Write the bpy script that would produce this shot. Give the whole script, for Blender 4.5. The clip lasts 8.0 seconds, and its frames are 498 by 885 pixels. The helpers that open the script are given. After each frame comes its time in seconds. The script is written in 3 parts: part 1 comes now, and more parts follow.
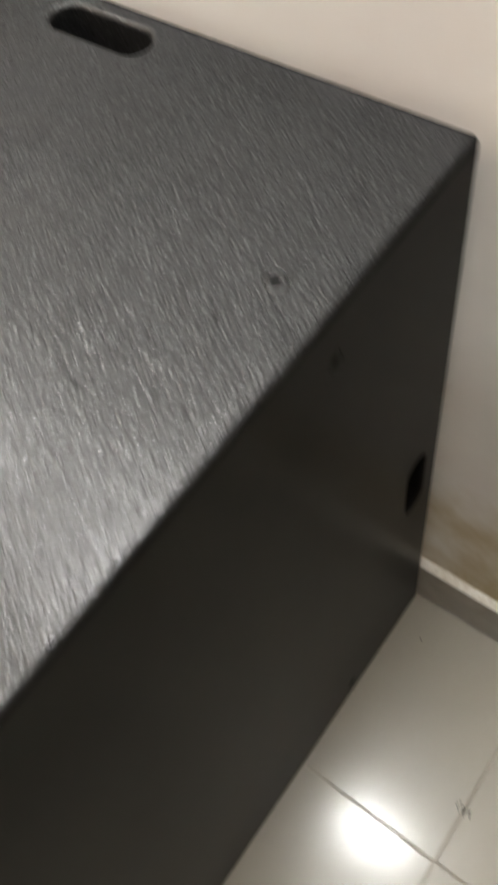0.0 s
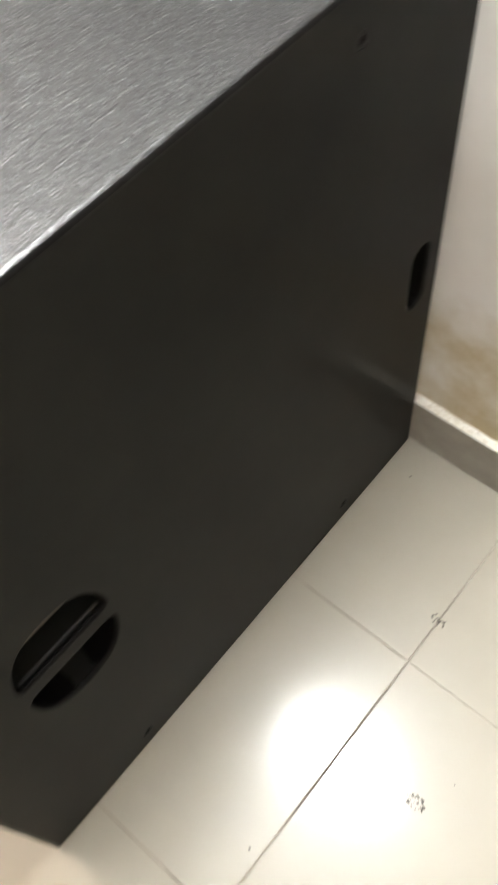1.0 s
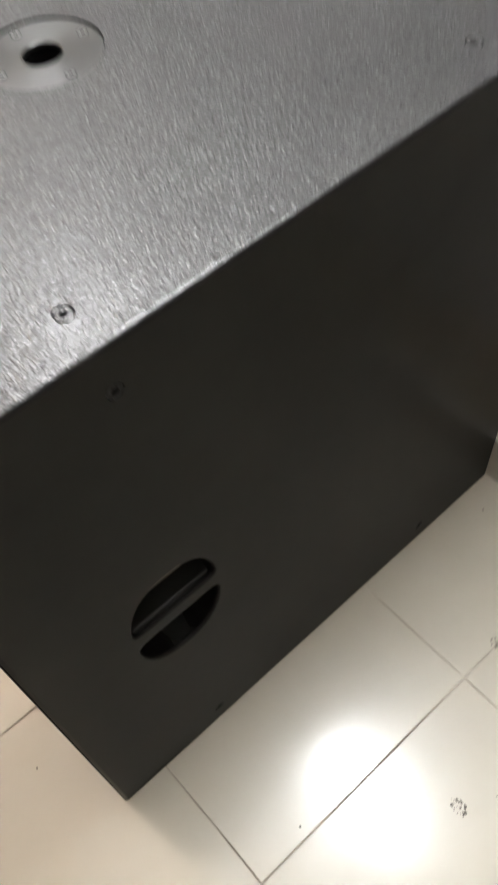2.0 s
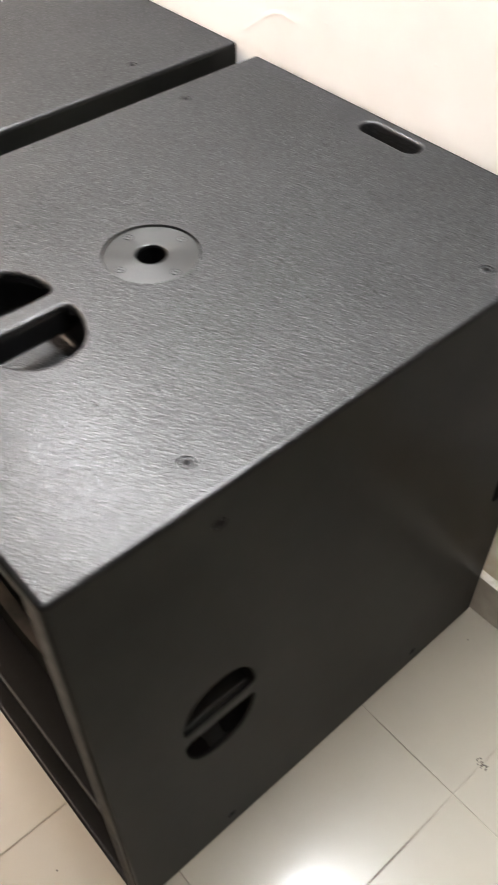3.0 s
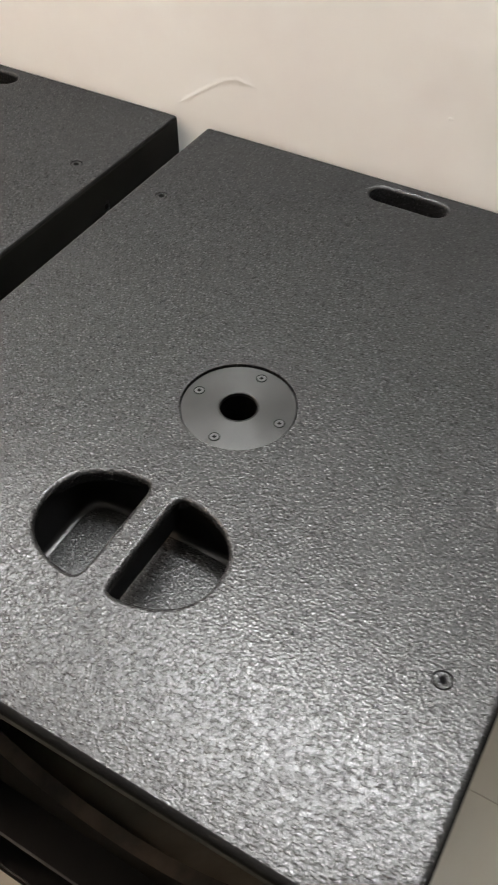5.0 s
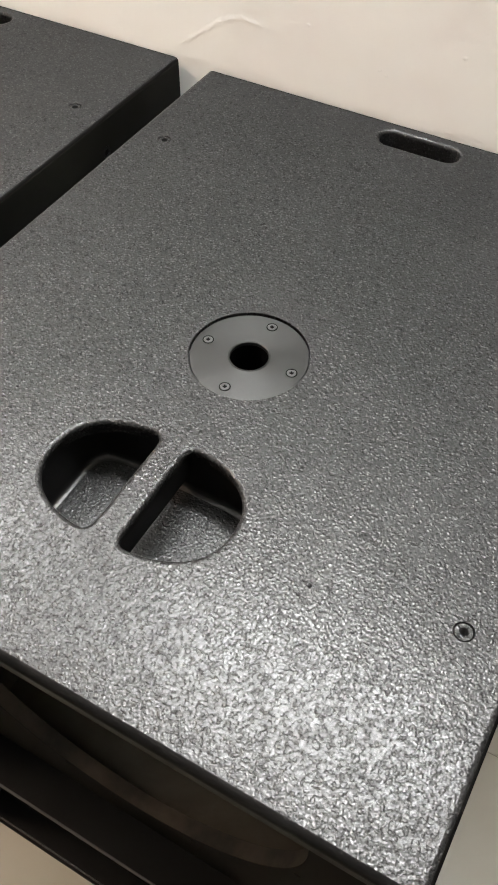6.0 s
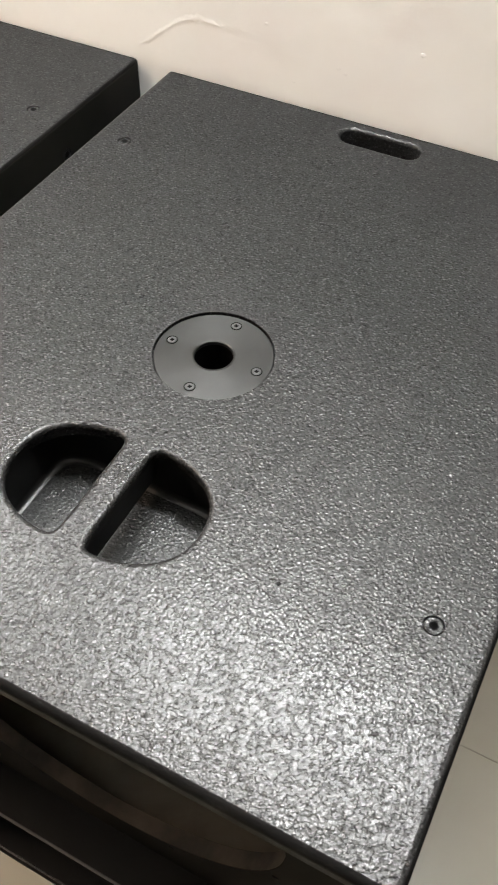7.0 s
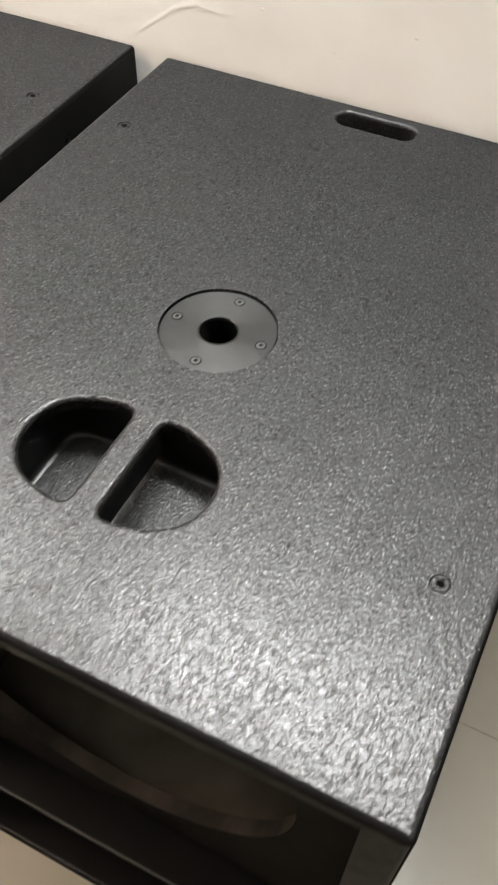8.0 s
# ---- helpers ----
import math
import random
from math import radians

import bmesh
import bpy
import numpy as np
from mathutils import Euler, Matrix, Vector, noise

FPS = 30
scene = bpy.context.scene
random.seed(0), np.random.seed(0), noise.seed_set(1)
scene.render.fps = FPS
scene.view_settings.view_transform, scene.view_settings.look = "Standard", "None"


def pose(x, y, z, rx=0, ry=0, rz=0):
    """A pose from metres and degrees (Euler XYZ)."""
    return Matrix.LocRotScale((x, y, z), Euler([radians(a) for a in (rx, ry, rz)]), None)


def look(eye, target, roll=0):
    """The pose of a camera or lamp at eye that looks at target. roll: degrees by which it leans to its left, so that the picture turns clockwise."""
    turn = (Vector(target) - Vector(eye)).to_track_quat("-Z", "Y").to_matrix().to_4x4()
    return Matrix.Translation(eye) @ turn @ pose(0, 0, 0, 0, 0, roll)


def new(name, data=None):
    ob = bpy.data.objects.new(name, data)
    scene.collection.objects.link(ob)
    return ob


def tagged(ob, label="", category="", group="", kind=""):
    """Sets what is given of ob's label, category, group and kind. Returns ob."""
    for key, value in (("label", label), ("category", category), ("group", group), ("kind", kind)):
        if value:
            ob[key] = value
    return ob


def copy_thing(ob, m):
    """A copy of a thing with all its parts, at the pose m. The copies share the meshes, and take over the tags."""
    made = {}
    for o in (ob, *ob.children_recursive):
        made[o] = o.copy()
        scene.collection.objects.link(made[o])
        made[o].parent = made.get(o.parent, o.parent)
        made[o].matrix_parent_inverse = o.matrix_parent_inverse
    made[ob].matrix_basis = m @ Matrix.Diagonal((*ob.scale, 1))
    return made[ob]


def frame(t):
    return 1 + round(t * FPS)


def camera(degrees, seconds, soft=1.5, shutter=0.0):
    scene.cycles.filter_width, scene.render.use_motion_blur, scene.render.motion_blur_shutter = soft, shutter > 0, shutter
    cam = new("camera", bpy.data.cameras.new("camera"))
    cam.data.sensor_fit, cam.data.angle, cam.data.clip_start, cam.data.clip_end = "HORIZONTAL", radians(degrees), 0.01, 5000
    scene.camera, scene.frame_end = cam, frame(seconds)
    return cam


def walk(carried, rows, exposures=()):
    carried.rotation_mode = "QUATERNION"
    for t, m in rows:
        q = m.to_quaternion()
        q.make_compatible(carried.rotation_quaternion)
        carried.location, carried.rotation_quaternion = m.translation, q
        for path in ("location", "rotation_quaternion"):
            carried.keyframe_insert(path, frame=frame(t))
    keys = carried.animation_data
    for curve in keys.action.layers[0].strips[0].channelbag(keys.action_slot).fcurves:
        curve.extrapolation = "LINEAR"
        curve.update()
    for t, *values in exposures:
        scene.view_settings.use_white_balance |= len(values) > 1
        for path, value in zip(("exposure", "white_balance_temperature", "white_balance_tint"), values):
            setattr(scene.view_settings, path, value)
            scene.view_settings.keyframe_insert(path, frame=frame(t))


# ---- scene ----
cam = camera(32.4, 8.0, soft=1.35, shutter=0.75)

PATH = [
    (0, (0.186, 0.338, 1.223), (-0.582, 1.034, -0.487), -13.0),
    (0.2, (0.239, 0.299, 1.213), (-0.532, 0.999, -0.494), -13.5),
    (0.5, (0.284, 0.228, 1.184), (-0.46, 0.948, -0.527), -12.0),
    (0.7, (0.298, 0.191, 1.168), (-0.435, 0.91, -0.549), -10.3),
    (1, (0.323, 0.131, 1.176), (-0.433, 0.819, -0.544), -8.6),
    (1.2, (0.326, 0.101, 1.179), (-0.459, 0.733, -0.547), -8.6),
    (1.5, (0.323, 0.071, 1.195), (-0.501, 0.656, -0.531), -8.8),
    (1.7, (0.331, 0.058, 1.212), (-0.516, 0.647, -0.501), -8.8),
    (2.8, (0.389, -0.079, 1.396), (-0.627, 0.779, -0.098), -1.4),
    (3, (0.362, -0.11, 1.405), (-0.641, 0.777, -0.081), -0.0),
    (3.2, (0.3, -0.165, 1.407), (-0.666, 0.776, -0.07), 1.8),
    (3.5, (0.233, -0.232, 1.405), (-0.691, 0.764, -0.063), 1.1),
    (3.7, (0.186, -0.282, 1.415), (-0.679, 0.755, -0.06), 0.6),
    (4, (0.14, -0.269, 1.404), (-0.666, 0.809, -0.076), -0.6),
    (4.2, (0.106, -0.251, 1.413), (-0.657, 0.848, -0.074), -0.5),
    (4.5, (0.048, -0.187, 1.41), (-0.695, 0.956, -0.054), -1.1),
    (4.7, (0.016, -0.15, 1.425), (-0.69, 0.982, -0.065), -1.2),
    (5, (-0.019, -0.138, 1.411), (-0.69, 1.006, -0.086), -0.4),
    (5.2, (-0.036, -0.141, 1.404), (-0.686, 0.994, -0.109), 0.1),
    (6.3, (-0.037, -0.143, 1.384), (-0.649, 0.956, -0.179), 0.4),
    (6.5, (-0.037, -0.144, 1.382), (-0.631, 0.961, -0.176), 0.7),
    (7, (-0.031, -0.139, 1.382), (-0.603, 0.992, -0.165), 0.8),
    (7.5, (-0.023, -0.135, 1.38), (-0.583, 1.004, -0.165), 1.2),
    (8, (-0.03, -0.171, 1.378), (-0.582, 0.97, -0.169), 0.8),
]

walk(cam, [(t, look(eye, target, roll)) for t, eye, target, roll in PATH],
     exposures=[(0.0, -0.42, 6800, 10), (0.5, 0.4, 7000, 9), (1.0, 0.62, 6600, 9), (1.5, 0.35, 6500, 10), (2.8, 0.36, 6450, 11), (3.5, 0.3, 6550, 14), (4.4, 0.27, 6650, 11),
                (5.0, -0.48, 6600, 10), (6.5, -0.2, 6650, 9), (8.0, -0.2, 6650, 9)])

# ---- sizes, in metres ----
XL, XR, YF, D, H = -0.608, 0.002, -0.004, 0.7630, 0.8350  # cabinet: its sides, front, back and top
SIDE, TOP, BACK = 0.033, 0.018, 0.057  # panel thicknesses
SKIRT_Y, WALL_Y = 0.7635, 0.7760       # skirting face and plaster face
ROOM_W, ROOM_E, ROOM_S, ROOM_H = -3.1, 2.5, -5.6, 2.9
TILE, JOINT = 0.4015, 0.0014
TILE_X, TILE_Y = 0.2035, 0.4695        # one crossing of the joints

# ---- world: a closed room, so only a faint rest of daylight ----
world = bpy.data.worlds.new("room_world")
world.use_nodes = True
world.node_tree.nodes["Background"].inputs[0].default_value = (0.9, 0.92, 1.0, 1)
world.node_tree.nodes["Background"].inputs[1].default_value = 0.02
scene.world = world

FILL_POWER, TUBE_POWER = 64.0, 1000.0


# ---- materials ----
class Mat:
    """A node material with short calls."""

    def __init__(self, name, color=(0.5, 0.5, 0.5), rough=0.5, metal=0.0, spec=0.5):
        self.m = bpy.data.materials.new(name)
        self.m.use_nodes = True
        self.t = self.m.node_tree
        self.b = self.t.nodes["Principled BSDF"]
        self.b.inputs["Base Color"].default_value = (*color, 1)
        self.b.inputs["Roughness"].default_value = rough
        self.b.inputs["Metallic"].default_value = metal
        self.b.inputs["Specular IOR Level"].default_value = spec
        self.last_bump = None

    def node(self, kind, **values):
        n = self.t.nodes.new(kind)
        for key, value in values.items():
            n.inputs[key].default_value = value
        return n

    def link(self, a, b):
        self.t.links.new(a, b)

    def coords(self, which="Object"):
        return self.node("ShaderNodeTexCoord").outputs[which]

    def noise(self, scale, detail=2.0, rough=0.5, vec=None, dist=0.0):
        n = self.node("ShaderNodeTexNoise", Scale=scale, Detail=detail, Roughness=rough, Distortion=dist)
        self.link(vec or self.coords(), n.inputs["Vector"])
        return n.outputs["Fac"]

    def ramp(self, fac, stops, ease="LINEAR"):
        n = self.node("ShaderNodeValToRGB")
        els = n.color_ramp.elements
        while len(els) < len(stops):
            els.new(0.5)
        for el, (p, c) in zip(els, stops):
            el.position = p
            el.color = (c, c, c, 1) if not isinstance(c, tuple) else (*c, 1)
        n.color_ramp.interpolation = ease
        self.link(fac, n.inputs["Fac"])
        return n.outputs["Color"]

    def math(self, op, a, b=0.5, clamp=False):
        n = self.node("ShaderNodeMath")
        n.operation, n.use_clamp = op, clamp
        for i, v in enumerate((a, b)):
            if isinstance(v, (int, float)):
                n.inputs[i].default_value = v
            else:
                self.link(v, n.inputs[i])
        return n.outputs[0]

    def mix(self, fac, a, b):
        n = self.node("ShaderNodeMix")
        n.data_type = "RGBA"
        for i, v in ((0, fac), (6, a), (7, b)):
            if isinstance(v, tuple):
                n.inputs[i].default_value = (*v, 1)
            elif isinstance(v, (int, float)):
                n.inputs[i].default_value = v
            else:
                self.link(v, n.inputs[i])
        return n.outputs[2]

    def color(self, out):
        self.link(out, self.b.inputs["Base Color"])

    def rough(self, out):
        self.link(out, self.b.inputs["Roughness"])

    def bump(self, height, strength=0.5, distance=0.001):
        n = self.node("ShaderNodeBump", Strength=strength, Distance=distance)
        self.link(height, n.inputs["Height"])
        if self.last_bump:
            self.link(self.last_bump, n.inputs["Normal"])
        self.last_bump = n.outputs["Normal"]
        self.link(self.last_bump, self.b.inputs["Normal"])


def gloss_share(m, base, share, rough, glint=0.0, glint_rough=0.2):
    """Dull pigment with an even share of blurred gloss: the pebbles hide the sheen that a smooth paint shows at a low angle. A part of the gloss may be sharper."""
    dull, shine, both = m.node("ShaderNodeBsdfDiffuse"), m.node("ShaderNodeBsdfAnisotropic"), m.node("ShaderNodeMixShader")
    wet, gloss = m.node("ShaderNodeBsdfAnisotropic", Roughness=glint_rough), m.node("ShaderNodeMixShader", Fac=glint)
    wet.inputs["Color"].default_value = (1, 1, 1, 1)
    if isinstance(share, float):
        both.inputs["Fac"].default_value = share
    else:
        m.link(share, both.inputs["Fac"])
    m.link(base, dull.inputs["Color"])
    m.link(rough, shine.inputs["Roughness"])
    shine.inputs["Color"].default_value = (1, 1, 1, 1)
    m.link(dull.outputs[0], both.inputs[1])
    m.link(shine.outputs[0], gloss.inputs[1])
    m.link(wet.outputs[0], gloss.inputs[2])
    m.link(gloss.outputs[0], both.inputs[2])
    for n in (dull, shine, wet):
        m.link(m.last_bump, n.inputs["Normal"])
    m.t.nodes.remove(m.b)
    m.link(both.outputs[0], m.t.nodes["Material Output"].inputs["Surface"])
    return m.m


def coating():
    """Black sprayed texture paint: rounded pebbles, runs and pits under a half-gloss skin."""
    m = Mat("black_texture_coat")
    jit = m.node("ShaderNodeTexNoise", Scale=185.0, Detail=1.0)
    m.link(m.coords(), jit.inputs["Vector"])
    wob = m.node("ShaderNodeVectorMath")
    wob.operation = "MULTIPLY_ADD"
    wob.inputs[1].default_value = (0.0036, 0.0036, 0.0036)
    m.link(jit.outputs["Color"], wob.inputs[0])
    m.link(m.coords(), wob.inputs[2])
    cell = m.node("ShaderNodeTexVoronoi", Scale=345.0)
    m.link(wob.outputs[0], cell.inputs["Vector"])
    pick = m.node("ShaderNodeSeparateColor")
    m.link(cell.outputs["Color"], pick.inputs[0])
    pebble = m.math("MULTIPLY", m.ramp(cell.outputs["Distance"], [(0.05, 1.0), (0.66, 0.0)], "EASE"), m.ramp(pick.outputs[0], [(0.25, 0.0), (0.85, 1.0)]))
    pits = m.ramp(m.noise(325, 1.0, 0.5), [(0.56, 0.0), (0.72, 1.0)], "EASE")
    skin = m.math("SUBTRACT", pebble, m.math("MULTIPLY", pits, 0.55))
    m.bump(skin, 1.0, 0.00033)
    m.bump(m.noise(415, 0.6, 0.4), 1.0, 0.00029)
    base = m.mix(m.ramp(m.noise(6, 3.0, 0.5), [(0.3, 0.0), (0.7, 1.0)]), (0.0042, 0.0042, 0.0044), (0.0062, 0.0062, 0.0064))
    # gloss share is higher on the pebble tops and lower in the pits
    share = m.ramp(m.math("ADD", m.math("MULTIPLY", skin, 0.5), m.math("MULTIPLY", m.noise(450, 1.0, 0.5), 0.8)), [(0.28, 0.018), (0.54, 0.031), (0.86, 0.063)])
    rim = m.node("ShaderNodeLayerWeight", Blend=0.5)
    # scattered dots where the gloss share drops to about a third
    dull_dots = m.ramp(m.noise(300, 1.5, 0.55), [(0.60, 1.0), (0.68, 0.35)], "EASE")
    share = m.math("MULTIPLY", share, dull_dots)
    share = m.math("ADD", share, m.math("MULTIPLY", m.math("POWER", rim.outputs["Facing"], 6.0), 0.20))
    return gloss_share(m, base, share, m.ramp(m.noise(40, 3.0), [(0.3, 0.54), (0.7, 0.60)]), 0.45, 0.20)


def side_coat():
    """The same black on the cabinet's sides: sprayed thinner and blotchy, so it mirrors softly at a low angle."""
    m = Mat("black_thin_side_coat")
    m.bump(m.noise(300, 2.0, 0.5), 0.55, 0.00022)
    m.bump(m.noise(9, 2.0, 0.5), 0.3, 0.0020)
    base = m.mix(m.ramp(m.noise(7, 4.0, 0.6), [(0.3, 0.0), (0.7, 1.0)]), (0.0048, 0.0048, 0.0042), (0.0086, 0.0085, 0.0072))
    rim = m.node("ShaderNodeLayerWeight", Blend=0.5)
    share = m.math("ADD", m.math("MULTIPLY", m.math("POWER", rim.outputs["Facing"], 6.0), 0.36), 0.014)
    return gloss_share(m, base, share, m.ramp(m.noise(12, 3.0), [(0.3, 0.30), (0.7, 0.38)]), 0.35, 0.20)


def smooth_coat():
    """Black paint rolled thin, nearly smooth; its darker tone also stands in for shade."""
    m = Mat("black_rolled_paint_and_shade")
    m.bump(m.noise(260, 2.0), 0.3, 0.0005)
    base = m.mix(m.noise(14, 4.0), (0.0028, 0.0027, 0.0026), (0.0050, 0.0047, 0.0044))
    return gloss_share(m, base, 0.004, m.ramp(m.noise(9, 3.0), [(0.3, 0.38), (0.7, 0.5)]))


def shaded_front():
    """The same black on the sawn fronts, fine-grained; gloss cut to put their shade in."""
    m = Mat("black_shaded_front_paint", (0.006, 0.006, 0.006), 0.58, 0.0, 0.06)
    m.bump(m.noise(700, 2.0, 0.6), 0.5, 0.00022)
    m.color(m.mix(m.ramp(m.noise(22, 4.0, 0.6), [(0.3, 0.0), (0.7, 1.0)]), (0.0042, 0.0041, 0.0040), (0.0095, 0.0088, 0.0080)))
    m.rough(m.ramp(m.noise(60, 3.0), [(0.3, 0.46), (0.7, 0.56)]))
    return m.m


def cup_paint():
    """Black moulded plastic of the handle cups: satin, with faint flow marks."""
    m = Mat("black_satin_moulding")
    m.bump(m.noise(120, 2.0), 0.15, 0.0004)
    base = m.mix(m.noise(14, 4.0), (0.004, 0.004, 0.004), (0.006, 0.006, 0.006))
    return gloss_share(m, base, 0.024, m.ramp(m.noise(9, 3.0), [(0.3, 0.34), (0.7, 0.42)]))


def plate_paint():
    """Black paint on a turned steel disc: the turning marks draw the gloss out in rays round the middle."""
    m = Mat("black_satin_plate")
    m.bump(m.noise(1500, 1.0), 0.15, 0.0001)
    base = m.mix(m.ramp(m.noise(30, 3.0), [(0.3, 0.0), (0.7, 1.0)]), (0.006, 0.0066, 0.0066), (0.009, 0.0096, 0.0094))
    paint = gloss_share(m, base, 0.037, m.ramp(m.noise(60, 3.0), [(0.3, 0.32), (0.7, 0.37)]))
    round_way = m.node("ShaderNodeTangent")
    round_way.direction_type, round_way.axis = "RADIAL", "Z"
    for n in list(m.t.nodes):
        if n.bl_idname == "ShaderNodeBsdfAnisotropic":
            n.inputs["Anisotropy"].default_value = 0.22
            m.link(round_way.outputs[0], n.inputs["Tangent"])
    return paint


def dark_steel():
    m = Mat("blackened_steel_screw", (0.02, 0.02, 0.021), 0.45, 0.0, 0.45)
    m.rough(m.ramp(m.noise(300, 2.0), [(0.3, 0.45), (0.7, 0.6)]))
    return m.m


def baffle_paint():
    """Thin black overspray on brown board, patchy."""
    m = Mat("thin_black_overspray")
    m.bump(m.noise(260, 2.0), 0.3, 0.0005)
    base = m.mix(m.ramp(m.noise(10, 4.0, 0.6), [(0.3, 0.0), (0.7, 1.0)]), (0.0045, 0.0039, 0.0031), (0.0098, 0.0082, 0.0066))
    return gloss_share(m, base, 0.012, m.ramp(m.noise(9, 3.0), [(0.3, 0.42), (0.7, 0.55)]))


def raw_board():
    """Bare fibreboard inside the cabinet, with splashes of glue and overspray."""
    m = Mat("bare_fibreboard", (0.2, 0.15, 0.1), 0.75)
    big = m.noise(7, 4.0, 0.6, dist=0.8)
    m.color(m.mix(m.ramp(big, [(0.35, 0.0), (0.68, 1.0)]), (0.120, 0.105, 0.081), (0.064, 0.056, 0.043)))
    m.bump(m.noise(400, 2.0), 0.3, 0.0004)
    return m.m


def sawn_edge():
    """The cut edge of the baffle: brown fibres under streaks of black overspray."""
    m = Mat("sawn_board_edge", (0.1, 0.08, 0.06), 0.8, 0.0, 0.2)
    m.color(m.mix(m.ramp(m.noise(16, 4.0, 0.6), [(0.36, 0.0), (0.62, 1.0)]), (0.014, 0.012, 0.010), (0.044, 0.035, 0.027)))
    m.bump(m.noise(300, 2.0), 0.3, 0.0005)
    return m.m


def tile_gloss():
    """Cream polished porcelain with faint clouds, scuffs and drops."""
    m = Mat("cream_polished_porcelain", (0.7, 0.66, 0.58), 0.16, 0.0, 0.22)
    info = m.node("ShaderNodeObjectInfo")
    geo = m.node("ShaderNodeNewGeometry")
    pos = geo.outputs["Position"]
    cloud = m.noise(5, 4.0, 0.6, vec=pos)
    speck = m.noise(160, 2.0, 0.6, vec=pos)
    col = m.mix(m.ramp(cloud, [(0.3, 0.0), (0.7, 1.0)]), (0.320, 0.290, 0.238), (0.365, 0.334, 0.280))
    col = m.mix(m.ramp(speck, [(0.66, 0.0), (0.78, 0.35)]), col, (0.26, 0.235, 0.195))
    shade = m.math("MULTIPLY_ADD", info.outputs["Random"], 0.06)
    col = m.mix(shade, col, (0.27, 0.245, 0.205))
    m.color(col)
    smear = m.noise(22, 4.0, 0.65, vec=pos, dist=1.2)
    m.rough(m.ramp(smear, [(0.3, 0.30), (0.75, 0.38)]))
    m.b.inputs["Coat Weight"].default_value = 0.5
    m.link(m.ramp(smear, [(0.3, 0.145), (0.75, 0.195)]), m.b.inputs["Coat Roughness"])
    m.bump(m.noise(330, 2.0, vec=pos), 0.35, 0.00022)
    m.bump(m.noise(8, 2.0, vec=pos), 0.10, 0.0015)
    return m.m


def grout():
    m = Mat("grey_brown_grout", (0.2, 0.17, 0.14), 0.9)
    m.color(m.mix(m.ramp(m.noise(5, 4.0), [(0.36, 0.0), (0.54, 1.0)]), (0.085, 0.062, 0.050), (0.36, 0.32, 0.26)))
    m.bump(m.noise(500, 2.0), 0.4, 0.0005)
    return m.m


def plaster(name="white_distempered_plaster", stained=True):
    """White wall paint on hand-trowelled plaster; damp has yellowed its foot."""
    m = Mat(name, (0.8, 0.77, 0.71), 0.75)
    geo = m.node("ShaderNodeNewGeometry")
    pos = geo.outputs["Position"]
    base = m.mix(m.ramp(m.noise(2.2, 5.0, 0.6, vec=pos), [(0.3, 0.0), (0.7, 1.0)]), (0.82, 0.80, 0.77), (0.87, 0.855, 0.83))
    base = m.mix(m.ramp(m.noise(5.5, 4.0, 0.55, vec=pos), [(0.48, 0.0), (0.68, 0.6)]), base, (0.80, 0.755, 0.735))
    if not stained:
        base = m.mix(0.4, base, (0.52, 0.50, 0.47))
    if stained:
        sep = m.node("ShaderNodeSeparateXYZ")
        m.link(pos, sep.inputs[0])
        wob = m.noise(7, 4.0, 0.6, vec=pos)
        edge = m.math("ADD", sep.outputs["Z"], m.math("MULTIPLY", wob, 0.16))
        mask = m.ramp(edge, [(0.36, 1.0), (0.43, 0.0)])
        blot = m.ramp(m.noise(11, 4.0, 0.6, vec=pos), [(0.32, 0.25), (0.68, 1.0)])
        n = m.node("ShaderNodeMix")
        n.data_type, n.blend_type = "RGBA", "MULTIPLY"
        n.inputs[0].default_value = 1.0
        m.link(mask, n.inputs[6])
        m.link(blot, n.inputs[7])
        base = m.mix(n.outputs[2], base, (0.55, 0.45, 0.29))
    m.color(base)
    m.bump(m.noise(3.5, 4.0, 0.6, vec=pos, dist=0.3), 0.25, 0.008)
    m.bump(m.noise(30, 4.0, 0.62, vec=pos, dist=0.6), 0.36, 0.0013)
    m.bump(m.noise(220, 2.0, vec=pos), 0.25, 0.0005)
    return m.m


def skirting_glaze():
    m = Mat("taupe_glazed_skirting", (0.30, 0.27, 0.235), 0.33)
    m.color(m.mix(m.ramp(m.noise(30, 4.0), [(0.3, 0.0), (0.7, 1.0)]), (0.27, 0.245, 0.21), (0.34, 0.31, 0.27)))
    m.bump(m.noise(90, 2.0), 0.15, 0.0005)
    return m.m


def ledge_mortar():
    m = Mat("cream_mortar", (0.72, 0.68, 0.58), 0.8)
    m.color(m.mix(m.ramp(m.noise(60, 4.0, 0.7), [(0.5, 0.0), (0.64, 1.0)]), (0.78, 0.75, 0.68), (0.62, 0.57, 0.48)))
    m.bump(m.noise(120, 3.0), 0.6, 0.002)
    return m.m


def plain(name, color, rough, metal=0.0):
    m = Mat(name, color, rough, metal)
    m.bump(m.noise(200, 2.0), 0.1, 0.0004)
    return m.m


def glow(name, color, strength):
    m = Mat(name, color, 0.4)
    m.b.inputs["Emission Color"].default_value = (*color, 1)
    m.b.inputs["Emission Strength"].default_value = strength
    return m.m


